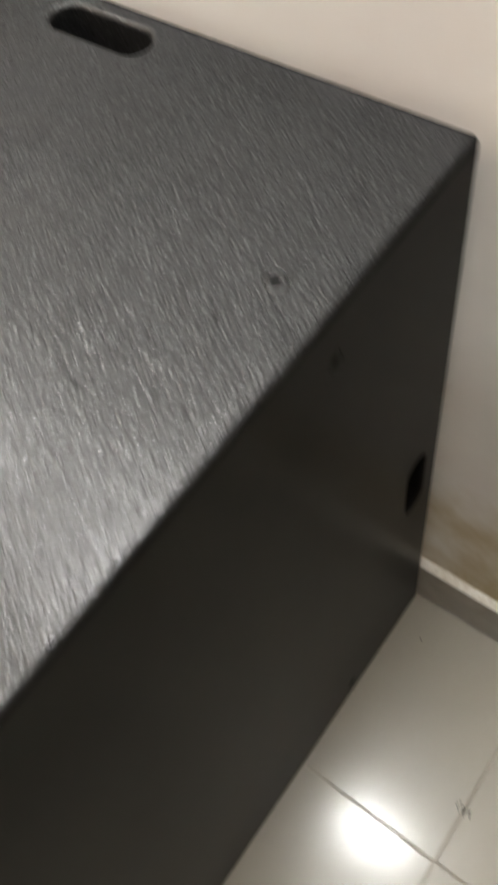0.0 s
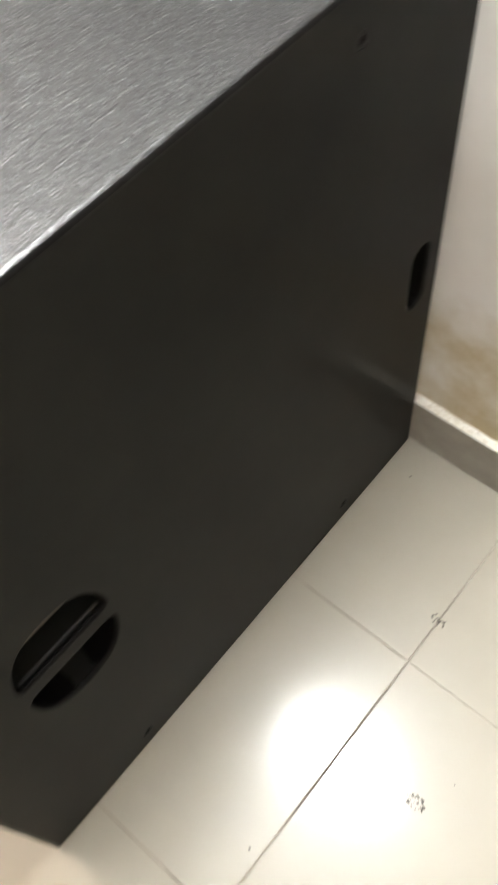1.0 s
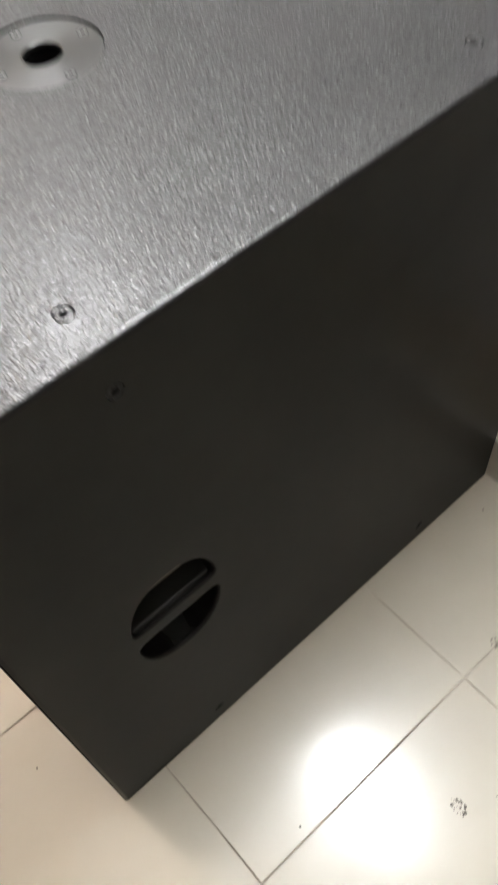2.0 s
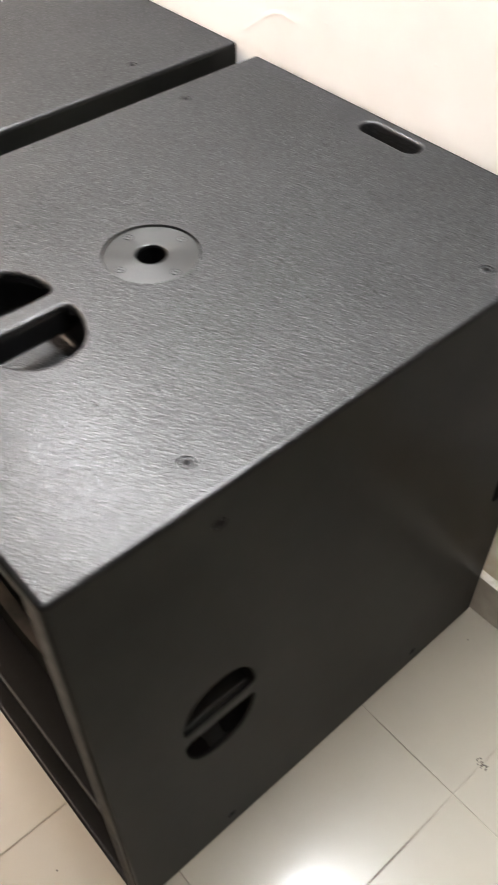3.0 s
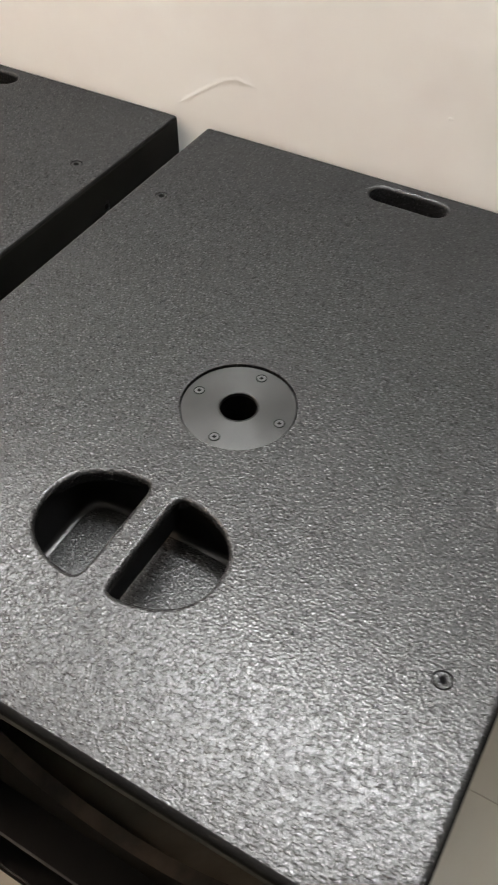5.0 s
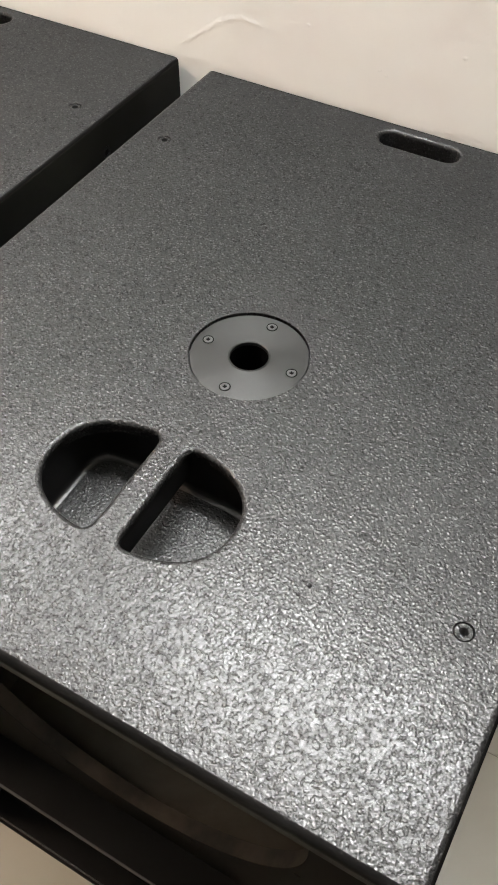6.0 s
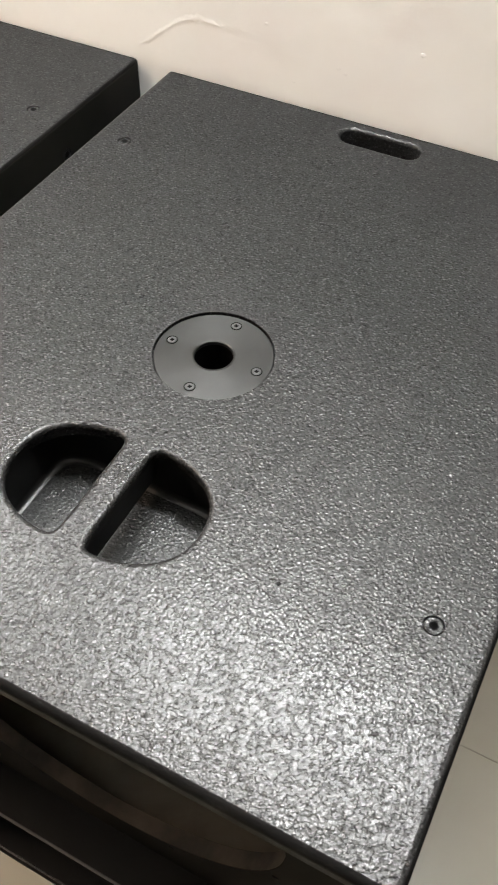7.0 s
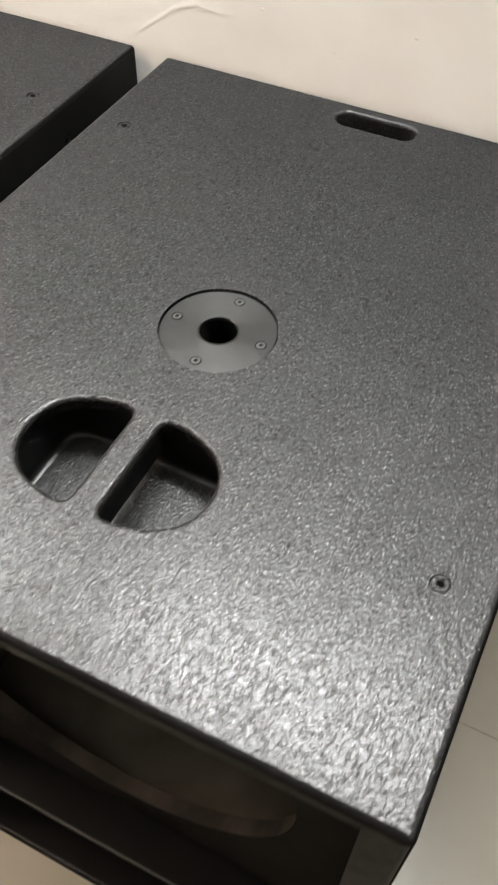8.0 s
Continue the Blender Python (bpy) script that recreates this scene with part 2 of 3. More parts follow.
CUP_PAINT = cup_paint()
COAT, ROLLED_SHADE, PLATE, STEEL, BOARD, SAWN = coating(), smooth_coat(), plate_paint(), dark_steel(), raw_board(), sawn_edge()
PORCELAIN, GROUT, PLASTER, PLASTER_PLAIN = tile_gloss(), grout(), plaster(), plaster("grey_white_plaster", False)
SKIRTING, MORTAR = skirting_glaze(), ledge_mortar()
OVERSPRAY, SHADED_FRONT, SIDE_COAT = baffle_paint(), shaded_front(), side_coat()
DIRT = plain("dark_grit", (0.04, 0.035, 0.03), 0.9)
EDGE_GLINT = plain("edge_glint_paint", (0.016, 0.0155, 0.015), 0.55)
GREY_DIRT = plain("dried_grey_paste", (0.075, 0.066, 0.056), 0.85)
# black that paints the shade in screw recesses, seat gaps and the pole socket
RECESS_SHADE = Mat("black_recess_shade", (0.004, 0.004, 0.004), 0.8, 0.0, 0.0).m
WHITE_PLASTIC = plain("white_lamp_plastic", (0.8, 0.8, 0.78), 0.35)
TUBE_GLOW = glow("tube_glow", (0.955, 0.985, 1.0), TUBE_POWER)
PANEL_GLOW = glow("warm_diffuser_glow", (1.0, 0.78, 0.60), FILL_POWER)


# ---- mesh helpers ----
def to_mesh(name, bm, material, smooth=False):
    bmesh.ops.recalc_face_normals(bm, faces=bm.faces)
    me = bpy.data.meshes.new(name)
    bm.to_mesh(me)
    bm.free()
    me.materials.append(material)
    for p in me.polygons:
        p.use_smooth = smooth
    return me


def part(name, bm, material, parent, label="", smooth=False):
    ob = new(name, to_mesh(name, bm, material, smooth))
    ob.parent = parent
    if label:
        tagged(ob, label)
    return ob


def box(x0, x1, y0, y1, z0, z1, bevel=0.0, segments=2, bm=None):
    """A box, with its edges rounded where asked."""
    own = bmesh.new()
    bmesh.ops.create_cube(own, size=1, matrix=Matrix.LocRotScale(
        ((x0 + x1) / 2, (y0 + y1) / 2, (z0 + z1) / 2), None, (x1 - x0, y1 - y0, z1 - z0)))
    if bevel:
        bmesh.ops.bevel(own, geom=own.edges[:], offset=bevel, segments=segments, profile=0.5, affect="EDGES")
    if bm is None:
        return own
    me = bpy.data.meshes.new("tmp")
    own.to_mesh(me)
    own.free()
    bm.from_mesh(me)
    bpy.data.meshes.remove(me)
    return bm


def loft(rings, close_first=True, close_last=True, bm=None):
    """A skin over rings of the same number of points."""
    bm = bm or bmesh.new()
    loops = [[bm.verts.new(p) for p in ring] for ring in rings]
    n = len(loops[0])
    for a, b in zip(loops, loops[1:]):
        for i in range(n):
            bm.faces.new((a[i], a[(i + 1) % n], b[(i + 1) % n], b[i]))
    if close_first:
        bm.faces.new(loops[0][::-1])
    if close_last:
        bm.faces.new(loops[-1])
    return bm


def squircle(a, b, z, power=2.5, n=56):
    """A rounded long ring in the plane z, half axes a and b."""
    pts = []
    for i in range(n):
        t = 2 * math.pi * (i + 0.5) / n
        c, s = math.cos(t), math.sin(t)
        pts.append(Vector((a * math.copysign(abs(c) ** (2 / power), c), b * math.copysign(abs(s) ** (2 / power), s), z)))
    return pts


def stadium(half, r, z, n=12):
    pts = []
    for side, sign in ((half - r, 1), (-(half - r), -1)):
        for i in range(n + 1):
            t = math.pi * i / n - math.pi / 2
            pts.append(Vector((side + sign * r * math.cos(t), sign * r * math.sin(t), z)))
    return pts


def ring(r, z, n=48, cx=0.0, cy=0.0):
    return [Vector((cx + r * math.cos(2 * math.pi * i / n), cy + r * math.sin(2 * math.pi * i / n), z)) for i in range(n)]


def lip(radius, steps=4):
    """(outward growth, height) pairs of a rounded lip, from below up to the face and a little past it."""
    out = []
    for i in range(steps + 1):
        t = math.pi / 2 * i / steps
        out.append((radius * (1 - math.cos(t)), -radius + radius * math.sin(t)))
    return out + [(radius, 0.02)]


def moved(bm, m):
    bmesh.ops.transform(bm, matrix=m, verts=bm.verts[:])
    return bm


def carve(base, cutters):
    """base minus all cutters, as a new bmesh."""
    body = new("carve_base", to_mesh("carve_base", base, COAT))
    gone = []
    for c in cutters:
        ob = new("carve_tool", to_mesh("carve_tool", c, COAT))
        gone.append(ob)
        mod = body.modifiers.new("cut", "BOOLEAN")
        mod.operation, mod.solver, mod.object = "DIFFERENCE", "EXACT", ob
    me = bpy.data.meshes.new_from_object(body.evaluated_get(bpy.context.evaluated_depsgraph_get()))
    bm = bmesh.new()
    bm.from_mesh(me)
    for ob in (*gone, body):
        old = ob.data
        bpy.data.objects.remove(ob)
        bpy.data.meshes.remove(old)
    bpy.data.meshes.remove(me)
    return bm


# poses on the cabinet's faces: local z points out of the face
HANDLE_TOP = pose(-0.3114, 0.1658, H)
HANDLE_EAST = Matrix.Translation((XR, 0.163, 0.413)) @ Matrix(((0, 0, 1, 0), (0, 1, 0, 0), (-1, 0, 0, 0), (0, 0, 0, 1)))
HANDLE_WEST = Matrix.Translation((XL, 0.163, 0.413)) @ Matrix(((0, 0, -1, 0), (0, 1, 0, 0), (1, 0, 0, 0), (0, 0, 0, 1)))
SLOT_TOP = pose(-0.3055, 0.7295, H)
SLOT_EAST = Matrix.Translation((XR, 0.7185, 0.418)) @ HANDLE_EAST.to_3x3().to_4x4()
SLOT_WEST = Matrix.Translation((XL, 0.7185, 0.418)) @ HANDLE_WEST.to_3x3().to_4x4()
POLE = pose(-0.309, 0.3377, H)
CUP_A, CUP_B, CUP_DEPTH, BAR = 0.0858, 0.0546, 0.062, 0.013
PLATE_R, POLE_R = 0.0548, 0.0182


def half_cup(side, grow=0.0, z=0.0, n=56):
    """One of the two D-shaped mouths beside the bar, its corners rounded, as a ring that can be grown outwards."""
    raw = [Vector((max(BAR, p.x), p.y)) for p in squircle(CUP_A, CUP_B, 0, 2.5, 400) if p.x >= BAR - 0.002]
    raw.sort(key=lambda p: math.atan2(p.y, p.x - 0.045))
    walls = raw + [raw[0]]
    dist = [0.0]
    for p, q in zip(walls, walls[1:]):
        dist.append(dist[-1] + (q - p).length)
    even = np.linspace(0, dist[-1], 241)[:-1]
    xs, ys = np.interp(even, dist, [p.x for p in walls]), np.interp(even, dist, [p.y for p in walls])
    for _ in range(60):
        xs = (np.roll(xs, 1) + 2 * xs + np.roll(xs, -1)) / 4
        ys = (np.roll(ys, 1) + 2 * ys + np.roll(ys, -1)) / 4
    dx, dy = np.roll(xs, -2) - np.roll(xs, 2), np.roll(ys, -2) - np.roll(ys, 2)
    size = np.hypot(dx, dy)
    xs, ys = xs + grow * dy / size, ys - grow * dx / size
    pick = np.linspace(0, 240, n, endpoint=False).astype(int)
    return [Vector((side * xs[i], side * ys[i], z)) for i in pick]


def cup_cutter(m, side):
    rings = [half_cup(side, 0.0038, -0.10), half_cup(side, 0.0038, -0.0066), half_cup(side, 0.0, -0.0058)] + [half_cup(side, g, h) for g, h in lip(0.0042)]
    return moved(loft(rings), m)


def slot_cutter(m):
    rings = [stadium(0.049, 0.0150, -0.04)] + [stadium(0.049 + g, 0.0150 + g, h) for g, h in lip(0.0045)]
    return moved(loft(rings), m)


def shade_by_angle(ob, degrees=35):
    """Smooth shading that keeps creases."""
    bm = bmesh.new()
    bm.from_mesh(ob.data)
    for f in bm.faces:
        f.smooth = f.calc_area() < 4e-4
    for e in bm.edges:
        e.smooth = len(e.link_faces) == 2 and e.calc_face_angle(0) < radians(degrees)
    bm.to_mesh(ob.data)
    bm.free()


def screw_head(name, r, parent, m, recess=0.0006, material=STEEL):
    """A countersunk cross-head screw, its face a little below the surface, with a dark gap round it and a driver
    recess, its shade painted as a black cross.
    """
    bm = bmesh.new()
    loft([ring(r, -0.004, 20), ring(r, -recess - 0.0005, 20), ring(r * 0.9, -recess, 20), ring(r * 0.4, -recess, 20), ring(r * 0.3, -recess - 0.0015, 20)], bm=bm)
    ob = part(name, moved(bm, m), material, parent, "blackened cross-head screw")
    bm = bmesh.new()
    a, w, z = r * 0.46, r * (0.15 if r < 0.006 else 0.30), -recess + 0.00012
    for sx, sy in ((a, w), (w, a)):
        box(-sx, sx, -sy, sy, z - 0.0006, z, bm=bm)
    part("cross_slot_shade", moved(bm, m), RECESS_SHADE, ob)
    return ob


def handle(parent, m):
    """A sunk cup with a grab bar across it."""
    rings = [squircle(CUP_A + 0.003, CUP_B + 0.003, -0.0064)]
    rings.append(squircle(CUP_A + 0.002, CUP_B + 0.002, -0.026, 5.0))
    rings.append(squircle(CUP_A + 0.001, CUP_B + 0.001, -CUP_DEPTH + 0.006, 6.0))
    for i in range(1, 5):
        t = math.pi / 2 * i / 4
        g = -0.001 + 0.006 * (1 - math.cos(t))
        rings.append(squircle(CUP_A - g, CUP_B - g, -CUP_DEPTH + 0.006 * (1 - math.sin(t)), 6.0))
    cup = part("handle_cup", moved(loft(rings, False, False), m), CUP_PAINT, parent, "deep black handle cup")
    shade_by_angle(cup, 60)
    low = [[p * 1.0 for p in rings[-1]], [Vector((p.x, p.y, p.z - 0.002)) for p in rings[-1]]]
    part("cup_floor", moved(loft(low), m), COAT, cup, "pebbled black cup floor")
    bm = box(-BAR + 0.0005, BAR - 0.0005, -CUP_B - 0.001, CUP_B + 0.001, -0.040, -0.0062, 0.006, 4)
    bar = part("grab_bar", moved(bm, m), CUP_PAINT, cup, "black grab bar")
    shade_by_angle(bar, 50)
    return cup


def pole_plate(parent):
    """A round steel plate let into the top, with a pole socket and four screws."""
    prof = [(POLE_R, -0.0045), (POLE_R, -0.0032), (POLE_R + 0.0009, -0.0022), (PLATE_R - 0.0008, -0.0022), (PLATE_R, -0.0028), (PLATE_R, -0.0060)]
    bm = loft([ring(r, z, 64) for r, z in prof], False, False)
    plate = part("pole_plate", moved(bm, POLE), PLATE, parent, "round black satin pole mount plate")
    shade_by_angle(plate, 30)
    part("socket_rim", moved(loft([ring(POLE_R + a, z, 48) for a, z in ((-0.0004, -0.006), (-0.0004, -0.0021), (0.0006, -0.0014), (0.0013, -0.0021))], False, False), POLE),
         PLATE, plate, "rounded socket rim")
    part("socket", moved(loft([ring(POLE_R, -0.0045, 48), ring(POLE_R, -0.055, 48)], False, True), POLE), RECESS_SHADE, plate, "deep black pole socket")
    for a in (0, 90, 180, 270):
        seat = POLE @ pose(0, 0, -0.0020, 0, 0, a) @ pose(0.0435, 0, 0, 0, 0, 31)
        screw = screw_head("plate_screw", 0.0044, plate, seat, -0.0003)
        # flat black ring paints the shaded gap round the screw
        part("seat_gap_shade", moved(loft([ring(0.0044, -0.0006, 20), ring(0.0044, 0.0001, 20), ring(0.0053, 0.0001, 20), ring(0.0053, -0.0006, 20)], False, False), seat), RECESS_SHADE, plate)
    return plate


def speaker_cabinet():
    """A large bass cabinet with no driver in it: shell, baffle with a round cut-out, port shelf, handles, pole plate, screws."""
    cab = tagged(new("bass_speaker_cabinet"), "large black texture-coated bass speaker cabinet with an empty driver opening",
                 "speaker cabinet", "black speaker cabinets along the wall")
    base = box(XL, XR, YF, D, 0, H, 0.0062, 5)
    cutters = [cup_cutter(m, side) for m in (HANDLE_TOP, HANDLE_EAST, HANDLE_WEST) for side in (1, -1)]
    cutters += [slot_cutter(m) for m in (SLOT_TOP, SLOT_EAST, SLOT_WEST)]
    cutters.append(moved(loft([ring(PLATE_R + 0.0012, -0.0050, 64), ring(PLATE_R + 0.0006, 0.01, 64)]), POLE))
    cutters.append(moved(loft([ring(POLE_R + 0.002, -0.06, 32), ring(POLE_R + 0.002, -0.002, 32)]), POLE))
    seats = [pose(x, y, H, 0, 0, 20 + 70 * y) for x in (-0.0415, -0.5685) for y in (0.174, 0.594)]
    for face, x in ((HANDLE_EAST, XR), (HANDLE_WEST, XL)):
        seats += [Matrix.Translation((x, y, z)) @ face.to_3x3().to_4x4() for y in (0.174, 0.59) for z in (0.789, 0.046)]
    cutters += [moved(loft([ring(0.0078, -0.004, 24), ring(0.0078, -0.0006, 24), ring(0.0086, 0.0012, 24)]), m) for m in seats]
    # the open front, its inner edges eased
    x0, x1, z0, z1, e = XL + SIDE, XR - SIDE, TOP, H - TOP, 0.003
    def frame_ring(g, y):
        return [Vector((x0 - g, y, z0 - g)), Vector((x1 + g, y, z0 - g)), Vector((x1 + g, y, z1 + g)), Vector((x0 - g, y, z1 + g))]
    cutters.append(loft([frame_ring(e + 0.01, YF - 0.01), frame_ring(0, YF + e), frame_ring(0, D - BACK)]))
    shell = part("shell", carve(base, cutters), COAT, cab, "black pebble-textured shell with rounded edges")
    shade_by_angle(shell, 32)
    for extra in (SHADED_FRONT, SIDE_COAT, ROLLED_SHADE):
        shell.data.materials.append(extra)
    for p in shell.data.polygons:
        rounded = max(abs(c) for c in p.normal) < 0.997
        near = sum((p.center.x < XL + 0.0063 or p.center.x > XR - 0.0063, p.center.y < YF + 0.0063 or p.center.y > D - 0.0063, p.center.z > H - 0.0063))
        if rounded and near >= 2:
            # front and low side arrises painted darker for shade; side tops textured, uprights side-coated
            p.use_smooth = True
            upright = abs(p.normal.z) < 0.2
            if upright:
                # the middle of each upright arris is darkened the same way
                p.material_index = 3 if min(abs(p.normal.x), abs(p.normal.y)) > 0.5 else 2
            else:
                p.material_index = 3 if abs(p.normal.y) > abs(p.normal.x) or p.normal.z < 0.8 else 0
        elif p.normal.y < -0.5 and p.center.y < YF + 0.004:
            p.material_index = 1
        elif abs(p.normal.x) > 0.99 and (p.center.x > XR - 0.001 or p.center.x < XL + 0.001):
            p.material_index = 2
        # darker black in the side handle and slot mouths paints their inner shade
        elif abs(p.normal.x) < 0.9 and 0.05 < p.center.y < 0.76 and 0.3 < p.center.z < 0.55 and not XL + SIDE < p.center.x < XR - SIDE:
            p.material_index = 3
    # baffle with the round opening, bare board inside
    yb, tb, shelf_z = 0.050, 0.019, 0.300
    cx, cz, r = (XL + XR) / 2, 0.580, 0.2175
    bm = box(x0 + 0.0005, x1 - 0.0005, 0, tb, shelf_z + 0.0005, z1 - 0.0005)
    hole = moved(loft([ring(r, -0.05, 72), ring(r, 0.05, 72)]), Matrix.Translation((cx, tb / 2, cz)) @ pose(0, 0, 0, 90))
    bolts = []
    for i in range(8):
        a = radians(22.5 + 45 * i)
        bolts.append(moved(loft([ring(0.004, -0.05, 12), ring(0.004, 0.05, 12)]),
                           Matrix.Translation((cx + 0.2285 * math.cos(a), tb / 2, cz + 0.2285 * math.sin(a))) @ pose(0, 0, 0, 90)))
    baffle = part("baffle", moved(carve(bm, [hole] + bolts), pose(0, yb, 0)), OVERSPRAY, cab, "black painted baffle board with a round opening")
    rim = part("cutout_edge", moved(loft([ring(r - 0.0006, -tb / 2 + 0.0005, 72), ring(r - 0.0006, tb / 2 - 0.0005, 72)], False, False),
               Matrix.Translation((cx, yb + tb / 2, cz)) @ pose(0, 0, 0, 90)), SAWN, baffle, "bare brown sawn edge of the opening")
    shade_by_angle(rim, 40)
    shelf = part("port_shelf", box(x0 + 0.0005, x1 - 0.0005, YF + 0.0035, 0.56, shelf_z - 0.018, shelf_z, 0.0012, 2), ROLLED_SHADE, cab, "black painted port shelf board")
    # thin lighter strip paints the glint along the shelf's front edge
    part("front_edge", box(x0 + 0.001, x1 - 0.001, YF + 0.0031, YF + 0.0062, shelf_z - 0.0032, shelf_z + 0.0003, 0.0008, 2), EDGE_GLINT, shelf, "thin strip in lighter paint for the glint on the front edge")
    part("port_floor", box(x0 + 0.0005, x1 - 0.0005, YF + 0.006, 0.56, TOP + 0.0005, TOP + 0.003), ROLLED_SHADE, cab, "black painted port floor")
    part("port_back", box(x0 + 0.0005, x1 - 0.0005, 0.545, 0.5595, TOP + 0.0035, shelf_z - 0.0185), ROLLED_SHADE, cab, "black painted port end board")
    part("inner_floor", box(x0 + 0.001, x1 - 0.001, yb + tb + 0.001, D - BACK - 0.004, shelf_z + 0.0005, shelf_z + 0.0035), BOARD, shelf, "bare brown board inside the box")
    part("inner_back", box(x0 + 0.001, x1 - 0.001, D - BACK - 0.0035, D - BACK - 0.0005, TOP + 0.001, z1 - 0.001), BOARD, cab, "bare brown board inside the box")
    for xa, xb in ((x0 + 0.0005, x0 + 0.0030), (x1 - 0.0030, x1 - 0.0005)):
        part("inner_side", box(xa, xb, yb + tb + 0.001, D - BACK - 0.004, shelf_z + 0.004, z1 - 0.001), BOARD, cab, "bare brown board inside the box")
    for xa, xb in ((x0 + 0.0032, XL + 0.071), (XR - 0.071, x1 - 0.0032)):
        part("handle_box", box(xa, xb, 0.095, 0.231, shelf_z + 0.004, 0.512, 0.001, 1), BOARD, cab, "bare board box behind the handle cup")
    for m in (HANDLE_TOP, HANDLE_EAST, HANDLE_WEST):
        handle(cab, m)
    pole_plate(cab)
    for m in seats:
        screw_head("panel_screw", 0.0071, cab, m, 0.0004, COAT)
    return cab


# ---- the setting ----
def slab(name, label, x0, x1, y0, y1, z0, z1, material):
    ob = new(name, to_mesh(name, box(x0, x1, y0, y1, z0, z1), material))
    return tagged(ob, label, name.split("_")[0], kind="structure")


floor = slab("floor", "cream polished porcelain tile floor with thin dark joints", ROOM_W - 0.15, ROOM_E + 0.15, ROOM_S - 0.15, WALL_Y + 0.2, -0.12, -0.0014, GROUT)
wall_north = slab("wall_north", "white uneven plaster wall with a yellowed damp foot", ROOM_W - 0.15, ROOM_E + 0.15, WALL_Y, WALL_Y + 0.2, -0.001, ROOM_H, PLASTER)
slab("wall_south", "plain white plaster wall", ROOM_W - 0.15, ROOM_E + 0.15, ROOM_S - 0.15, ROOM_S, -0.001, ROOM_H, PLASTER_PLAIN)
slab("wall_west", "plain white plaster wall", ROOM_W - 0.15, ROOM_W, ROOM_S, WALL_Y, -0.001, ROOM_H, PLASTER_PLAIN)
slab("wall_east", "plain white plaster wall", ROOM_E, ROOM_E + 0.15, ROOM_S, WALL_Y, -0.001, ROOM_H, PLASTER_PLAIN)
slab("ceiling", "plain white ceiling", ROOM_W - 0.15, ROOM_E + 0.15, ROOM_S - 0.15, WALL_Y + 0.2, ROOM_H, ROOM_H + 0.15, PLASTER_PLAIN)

# ---- the speaker cabinets ----
cabinet = speaker_cabinet()
neighbour = copy_thing(cabinet, pose(-0.6605, 0.006, 0.0005))
tagged(neighbour, "large black speaker cabinet standing a hand's breadth beside its twin")


for x, y, r in ((-0.153, 0.153, 0.0020), (-0.523, 0.575, 0.0012)):
    part("paint_nib", loft([ring(r, H - 0.0005, 9, x, y), ring(r * 0.8, H + 0.0005, 9, x, y), ring(r * 0.3, H + 0.0010, 9, x, y)]), ROLLED_SHADE, cabinet, "small dark nib in the paint")


# ---- lamps ----
def ceiling_light(x, y):
    """A square glowing panel under the ceiling, unseen, added as warm fill."""
    lamp = tagged(new("ceiling_light"), "unseen square warm panel added under the ceiling as fill light", "lamp")
    bm = bmesh.new()
    for x0, x1, y0, y1 in ((-0.32, 0.32, -0.32, -0.3), (-0.32, 0.32, 0.3, 0.32), (-0.32, -0.3, -0.3, 0.3), (0.3, 0.32, -0.3, 0.3)):
        box(x0, x1, y0, y1, ROOM_H - 0.03, ROOM_H, bm=bm)
    part("frame", moved(bm, pose(x, y, 0)), WHITE_PLASTIC, lamp)
    part("diffuser", moved(box(-0.3, 0.3, -0.3, 0.3, ROOM_H - 0.024, ROOM_H - 0.002), pose(x, y, 0)), PANEL_GLOW, lamp, "glowing warm diffuser")
    return lamp


def tube_light(x, length, z):
    """A cool white tube on a batten along the wall; x is its near end."""
    lamp = tagged(new("tube_light"), "cool white tube light on a white wall batten", "lamp")
    part("batten", box(x - length - 0.03, x + 0.03, WALL_Y - 0.035, WALL_Y, z, z + 0.055, 0.004, 2), WHITE_PLASTIC, lamp)
    for a in (x - length, x):
        part("end_cap", box(a - 0.012, a + 0.012, WALL_Y - 0.112, WALL_Y - 0.034, z + 0.008, z + 0.047, 0.004, 2), WHITE_PLASTIC, lamp)
    bm = loft([ring(0.013, 0.0, 14), ring(0.013, length - 0.024, 14)])
    part("tube", moved(bm, Matrix.Translation((x - length + 0.012, WALL_Y - 0.095, z + 0.028)) @ pose(0, 0, 0, 0, 90, 0)), TUBE_GLOW, lamp, "glowing cool white tube")
    return lamp


# added warm fill, out of view, for the front floor and left wall
ceiling_light(-2.2, -0.35)
tube_light(0.15, 1.0, 2.42)
# second tube is an added, unseen helper that lifts the sheen on the tops
tube_light(-1.2, 0.44, 2.42)


# ---- small things on the floor ----
def speck(x, y, size, seed, material=DIRT, label="tiny dark speck of grit on the floor tile", name="grit"):
    rnd = random.Random(seed)
    pts = [(x + size * (0.6 + 0.4 * rnd.random()) * math.cos(a), y + size * (0.6 + 0.4 * rnd.random()) * math.sin(a)) for a in np.linspace(0, 2 * math.pi, 9)[:-1]]
    bm = loft([[Vector((px, py, 0.0)) for px, py in pts], [Vector((x + 0.6 * (px - x), y + 0.6 * (py - y), size * 0.5)) for px, py in pts]])
    return tagged(new(name, to_mesh(name, bm, material)), label, "grit")


speck(0.187, 0.153, 0.0022, 1)
speck(0.042, 0.707, 0.0018, 2)
speck(0.340, 0.377, 0.0012, 3)
speck(-0.123, -0.071, 0.0020, 4)


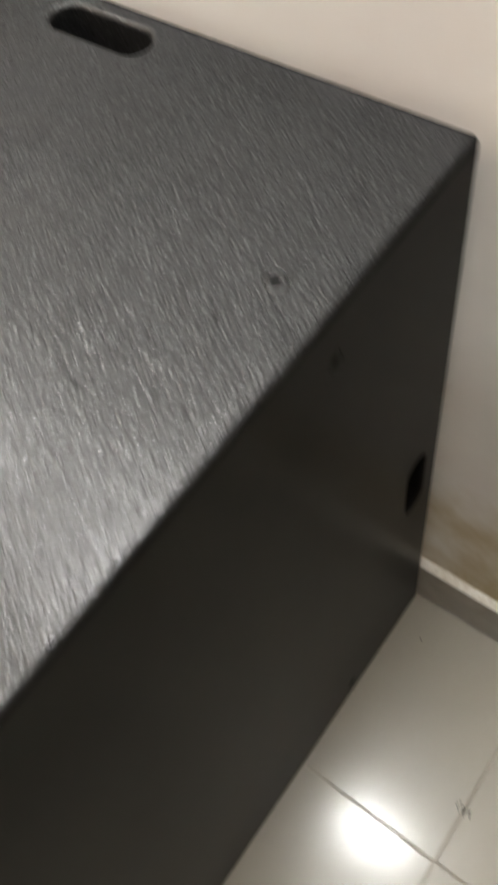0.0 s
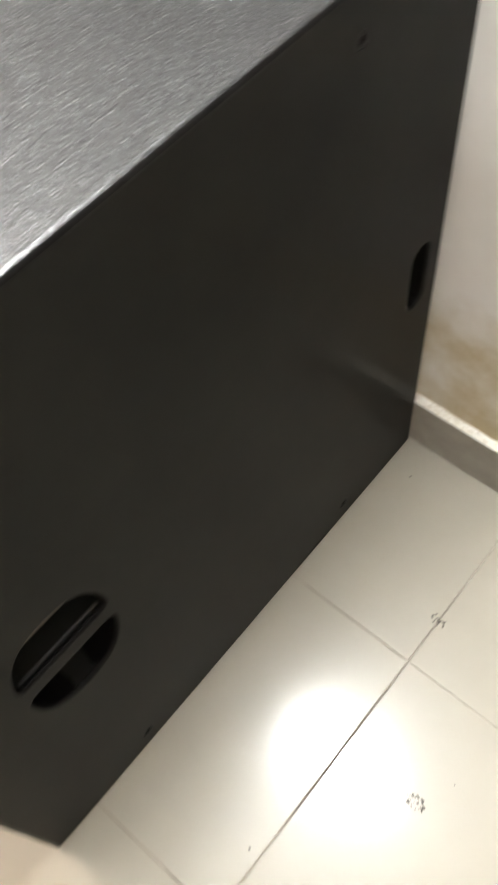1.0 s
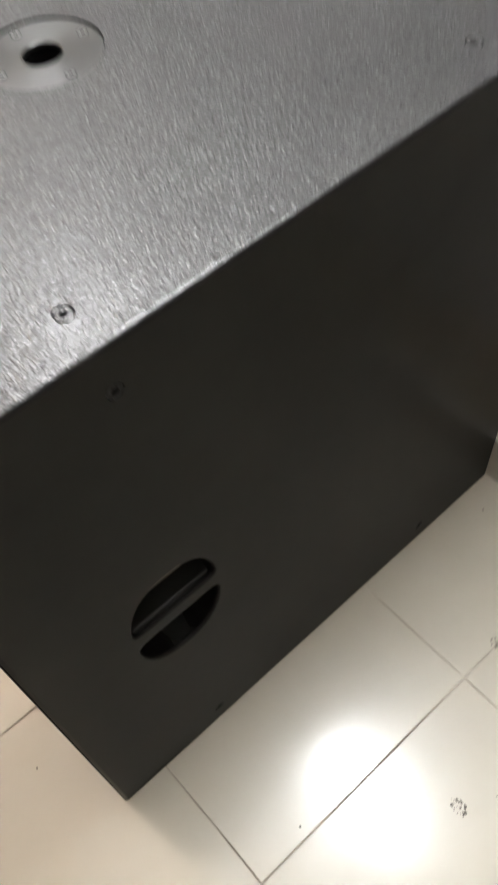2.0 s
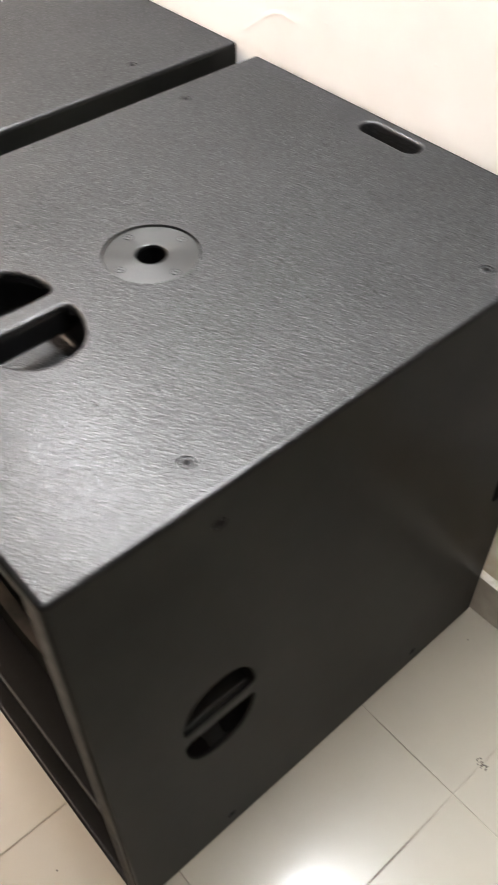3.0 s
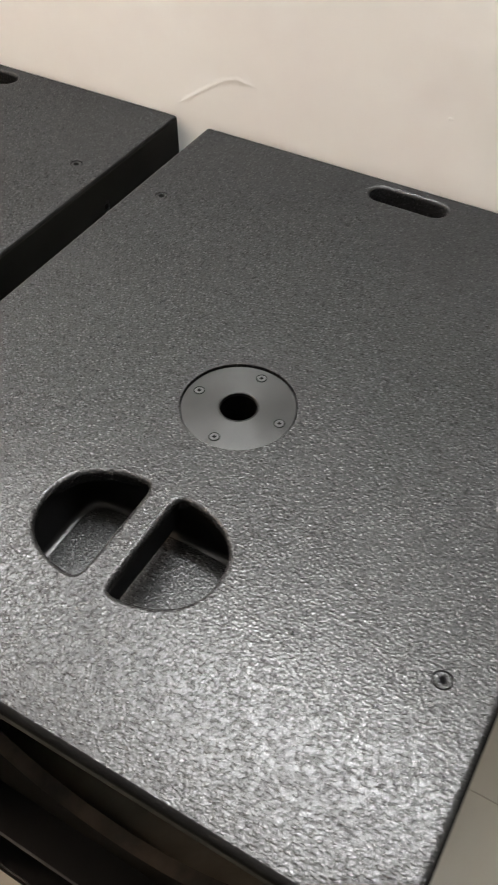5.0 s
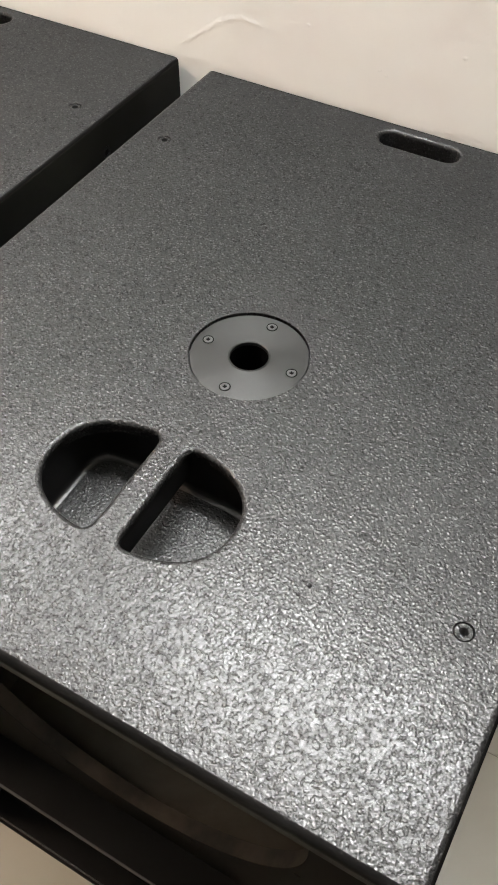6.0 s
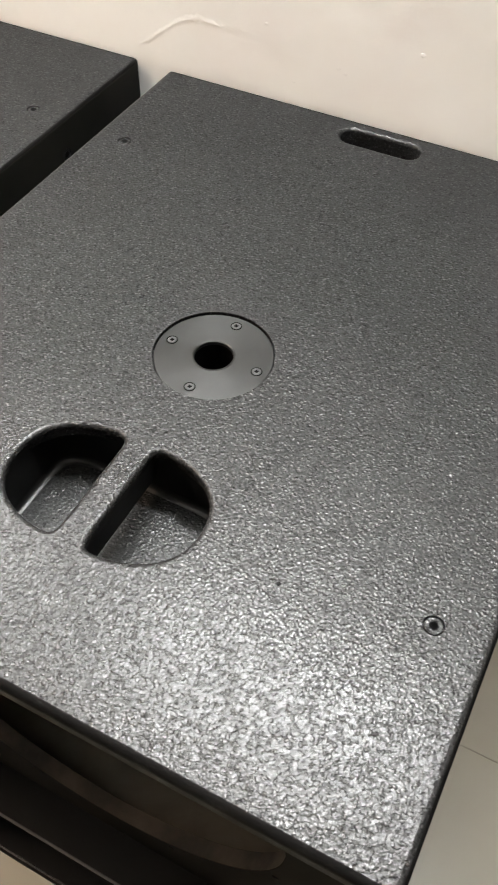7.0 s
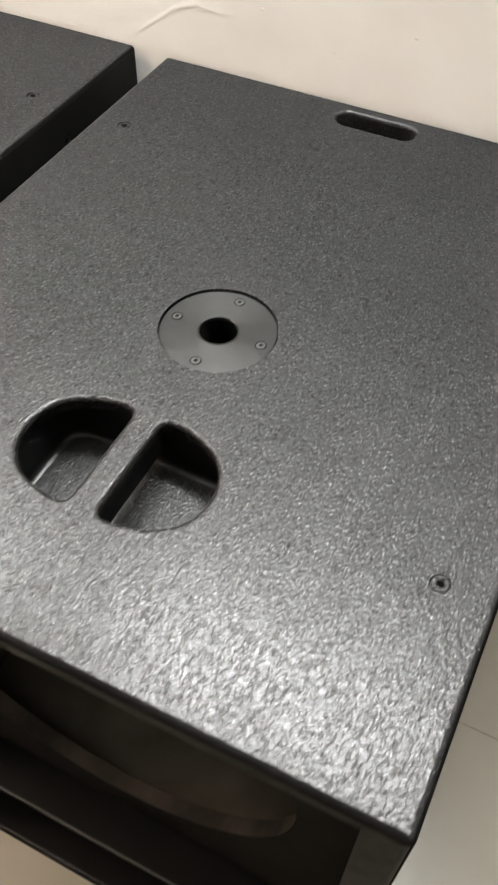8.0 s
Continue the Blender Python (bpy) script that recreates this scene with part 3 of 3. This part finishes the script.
def smear(x, y, size, seed, count, label):
    """A crumbly patch of dried paste: flat flakes, one mesh."""
    rnd = random.Random(seed)
    bm = bmesh.new()
    for _ in range(count):
        a, d = rnd.uniform(0, 2 * math.pi), size * rnd.random() ** 0.6
        cx, cy, s = x + d * math.cos(a), y + 0.65 * d * math.sin(a), size * rnd.uniform(0.06, 0.22)
        pts = [(cx + s * rnd.uniform(0.4, 1) * math.cos(k), cy + s * rnd.uniform(0.4, 1) * math.sin(k)) for k in np.linspace(0, 2 * math.pi, 8)[:-1]]
        h = rnd.uniform(0.0003, 0.0009)
        loft([[Vector((*p, 0.0)) for p in pts], [Vector((cx + 0.7 * (p[0] - cx), cy + 0.7 * (p[1] - cy), h)) for p in pts]], bm=bm)
    return tagged(new("dried_paste", to_mesh("dried_paste", bm, GREY_DIRT)), label, "stain")


smear(0.314, 0.328, 0.014, 5, 30, "crumbled grey patch of dried paste on the floor tile")
smear(0.203, 0.544, 0.012, 6, 26, "small crumbled grey patch on a floor tile joint")

# ---- ridges in the plaster ----
def ridge(points, width):
    """A raised seam in the plaster: a crumbly, tapering strip with a round back."""
    bm = bmesh.new()
    rnd = random.Random(9)
    along = np.linspace(0, len(points) - 1, 9 * (len(points) - 1) + 1)
    xs, zs = (np.interp(along, range(len(points)), [p[k] for p in points]) for k in (0, 1))
    rows, drift = [], 0.0
    for i, (x, z) in enumerate(zip(xs, zs)):
        drift = 0.7 * drift + rnd.uniform(-0.0007, 0.0007)
        end = min(1.0, 0.15 + min(i, len(xs) - 1 - i) / 8)
        w, h = width * rnd.uniform(0.6, 1.2) * end, 0.0004 * rnd.uniform(0.3, 1.3) * end
        rows.append([bm.verts.new((x - 0.4 * k * w, WALL_Y - h * (1 - k * k) ** 2 + 0.00003, z + drift + k * w)) for k in (-1, -0.6, -0.2, 0.2, 0.6, 1)])
    for a, b in zip(rows, rows[1:]):
        for i in range(5):
            bm.faces.new((a[i], a[i + 1], b[i + 1], b[i]))
    return part("plaster_ridge", bm, PLASTER, wall_north, smooth=True)


ridge([(-0.661, 0.848), (-0.641, 0.862), (-0.618, 0.878), (-0.601, 0.890), (-0.585, 0.898), (-0.569, 0.902), (-0.553, 0.900), (-0.538, 0.896)], 0.0056)


def plaster_nib(x, z, r, seed):
    """A small crumb of plaster caught under the paint."""
    rnd = random.Random(seed)
    turn = Matrix.Translation((x, WALL_Y, z)) @ pose(0, 0, 0, 90)
    rings = []
    for grow, h in ((1.0, -0.0002), (0.7, 0.03 * r), (0.3, 0.05 * r)):
        rings.append([Vector((grow * r * (0.75 + 0.5 * rnd.random()) * math.cos(k), 0.8 * grow * r * (0.75 + 0.5 * rnd.random()) * math.sin(k), h)) for k in np.linspace(0, 2 * math.pi, 10)[:-1]])
    return part("plaster_nib", moved(loft(rings), turn), PLASTER, wall_north, smooth=True)


for i, (x, z, r) in enumerate(((-0.478, 0.915, 0.0034), (-0.285, 0.923, 0.0040), (-0.383, 0.884, 0.0030), (-0.374, 0.880, 0.0032), (-0.440, 0.854, 0.0026))):
    plaster_nib(x, z, r, 40 + i)

# ---- skirting ----
baseboard = tagged(new("baseboard"), "taupe glazed skirting tiles with a cream mortar ledge", "baseboard", kind="structure")
skirt_mesh = to_mesh("skirting_tile", box(0, TILE - JOINT, SKIRT_Y, WALL_Y + 0.002, 0.0005, 0.101, 0.0008, 1), SKIRTING)
k = math.floor((ROOM_W - TILE_X) / TILE)
while TILE_X + k * TILE < ROOM_E:
    ob = new("skirting_tile", skirt_mesh)
    ob.location.x = TILE_X + k * TILE + 0.11
    ob.parent = baseboard
    k += 1
bm = bmesh.new()
rnd = random.Random(3)
prev = None
for i in range(int((ROOM_E - ROOM_W) / 0.02)):
    x = ROOM_W + 0.02 * i
    a, b = rnd.uniform(-0.0008, 0.0006), rnd.uniform(-0.001, 0.002)
    row = [bm.verts.new(p) for p in ((x, SKIRT_Y + 0.0004, 0.1005), (x, SKIRT_Y + 0.0012 + a, 0.1025 + b / 2), (x, WALL_Y - 0.003, 0.1035 + b), (x, WALL_Y + 0.001, 0.106 + b))]
    if prev:
        for j in range(3):
            bm.faces.new((prev[j], prev[j + 1], row[j + 1], row[j]))
    prev = row
part("mortar_ledge", bm, MORTAR, baseboard, "cream mortar ledge", True)

# ---- floor tiles ----
tile_mesh = to_mesh("floor_tile", box(JOINT / 2, TILE - JOINT / 2, JOINT / 2, TILE - JOINT / 2, -0.008, 0.0, 0.0011, 2), PORCELAIN)
for i in range(math.floor((ROOM_W - TILE_X) / TILE), math.ceil((ROOM_E - TILE_X) / TILE)):
    for j in range(math.floor((ROOM_S - TILE_Y) / TILE), math.ceil((WALL_Y - TILE_Y) / TILE)):
        ob = new("floor_tile", tile_mesh)
        ob.location = (TILE_X + i * TILE, TILE_Y + j * TILE, 0)
        ob.parent = floor
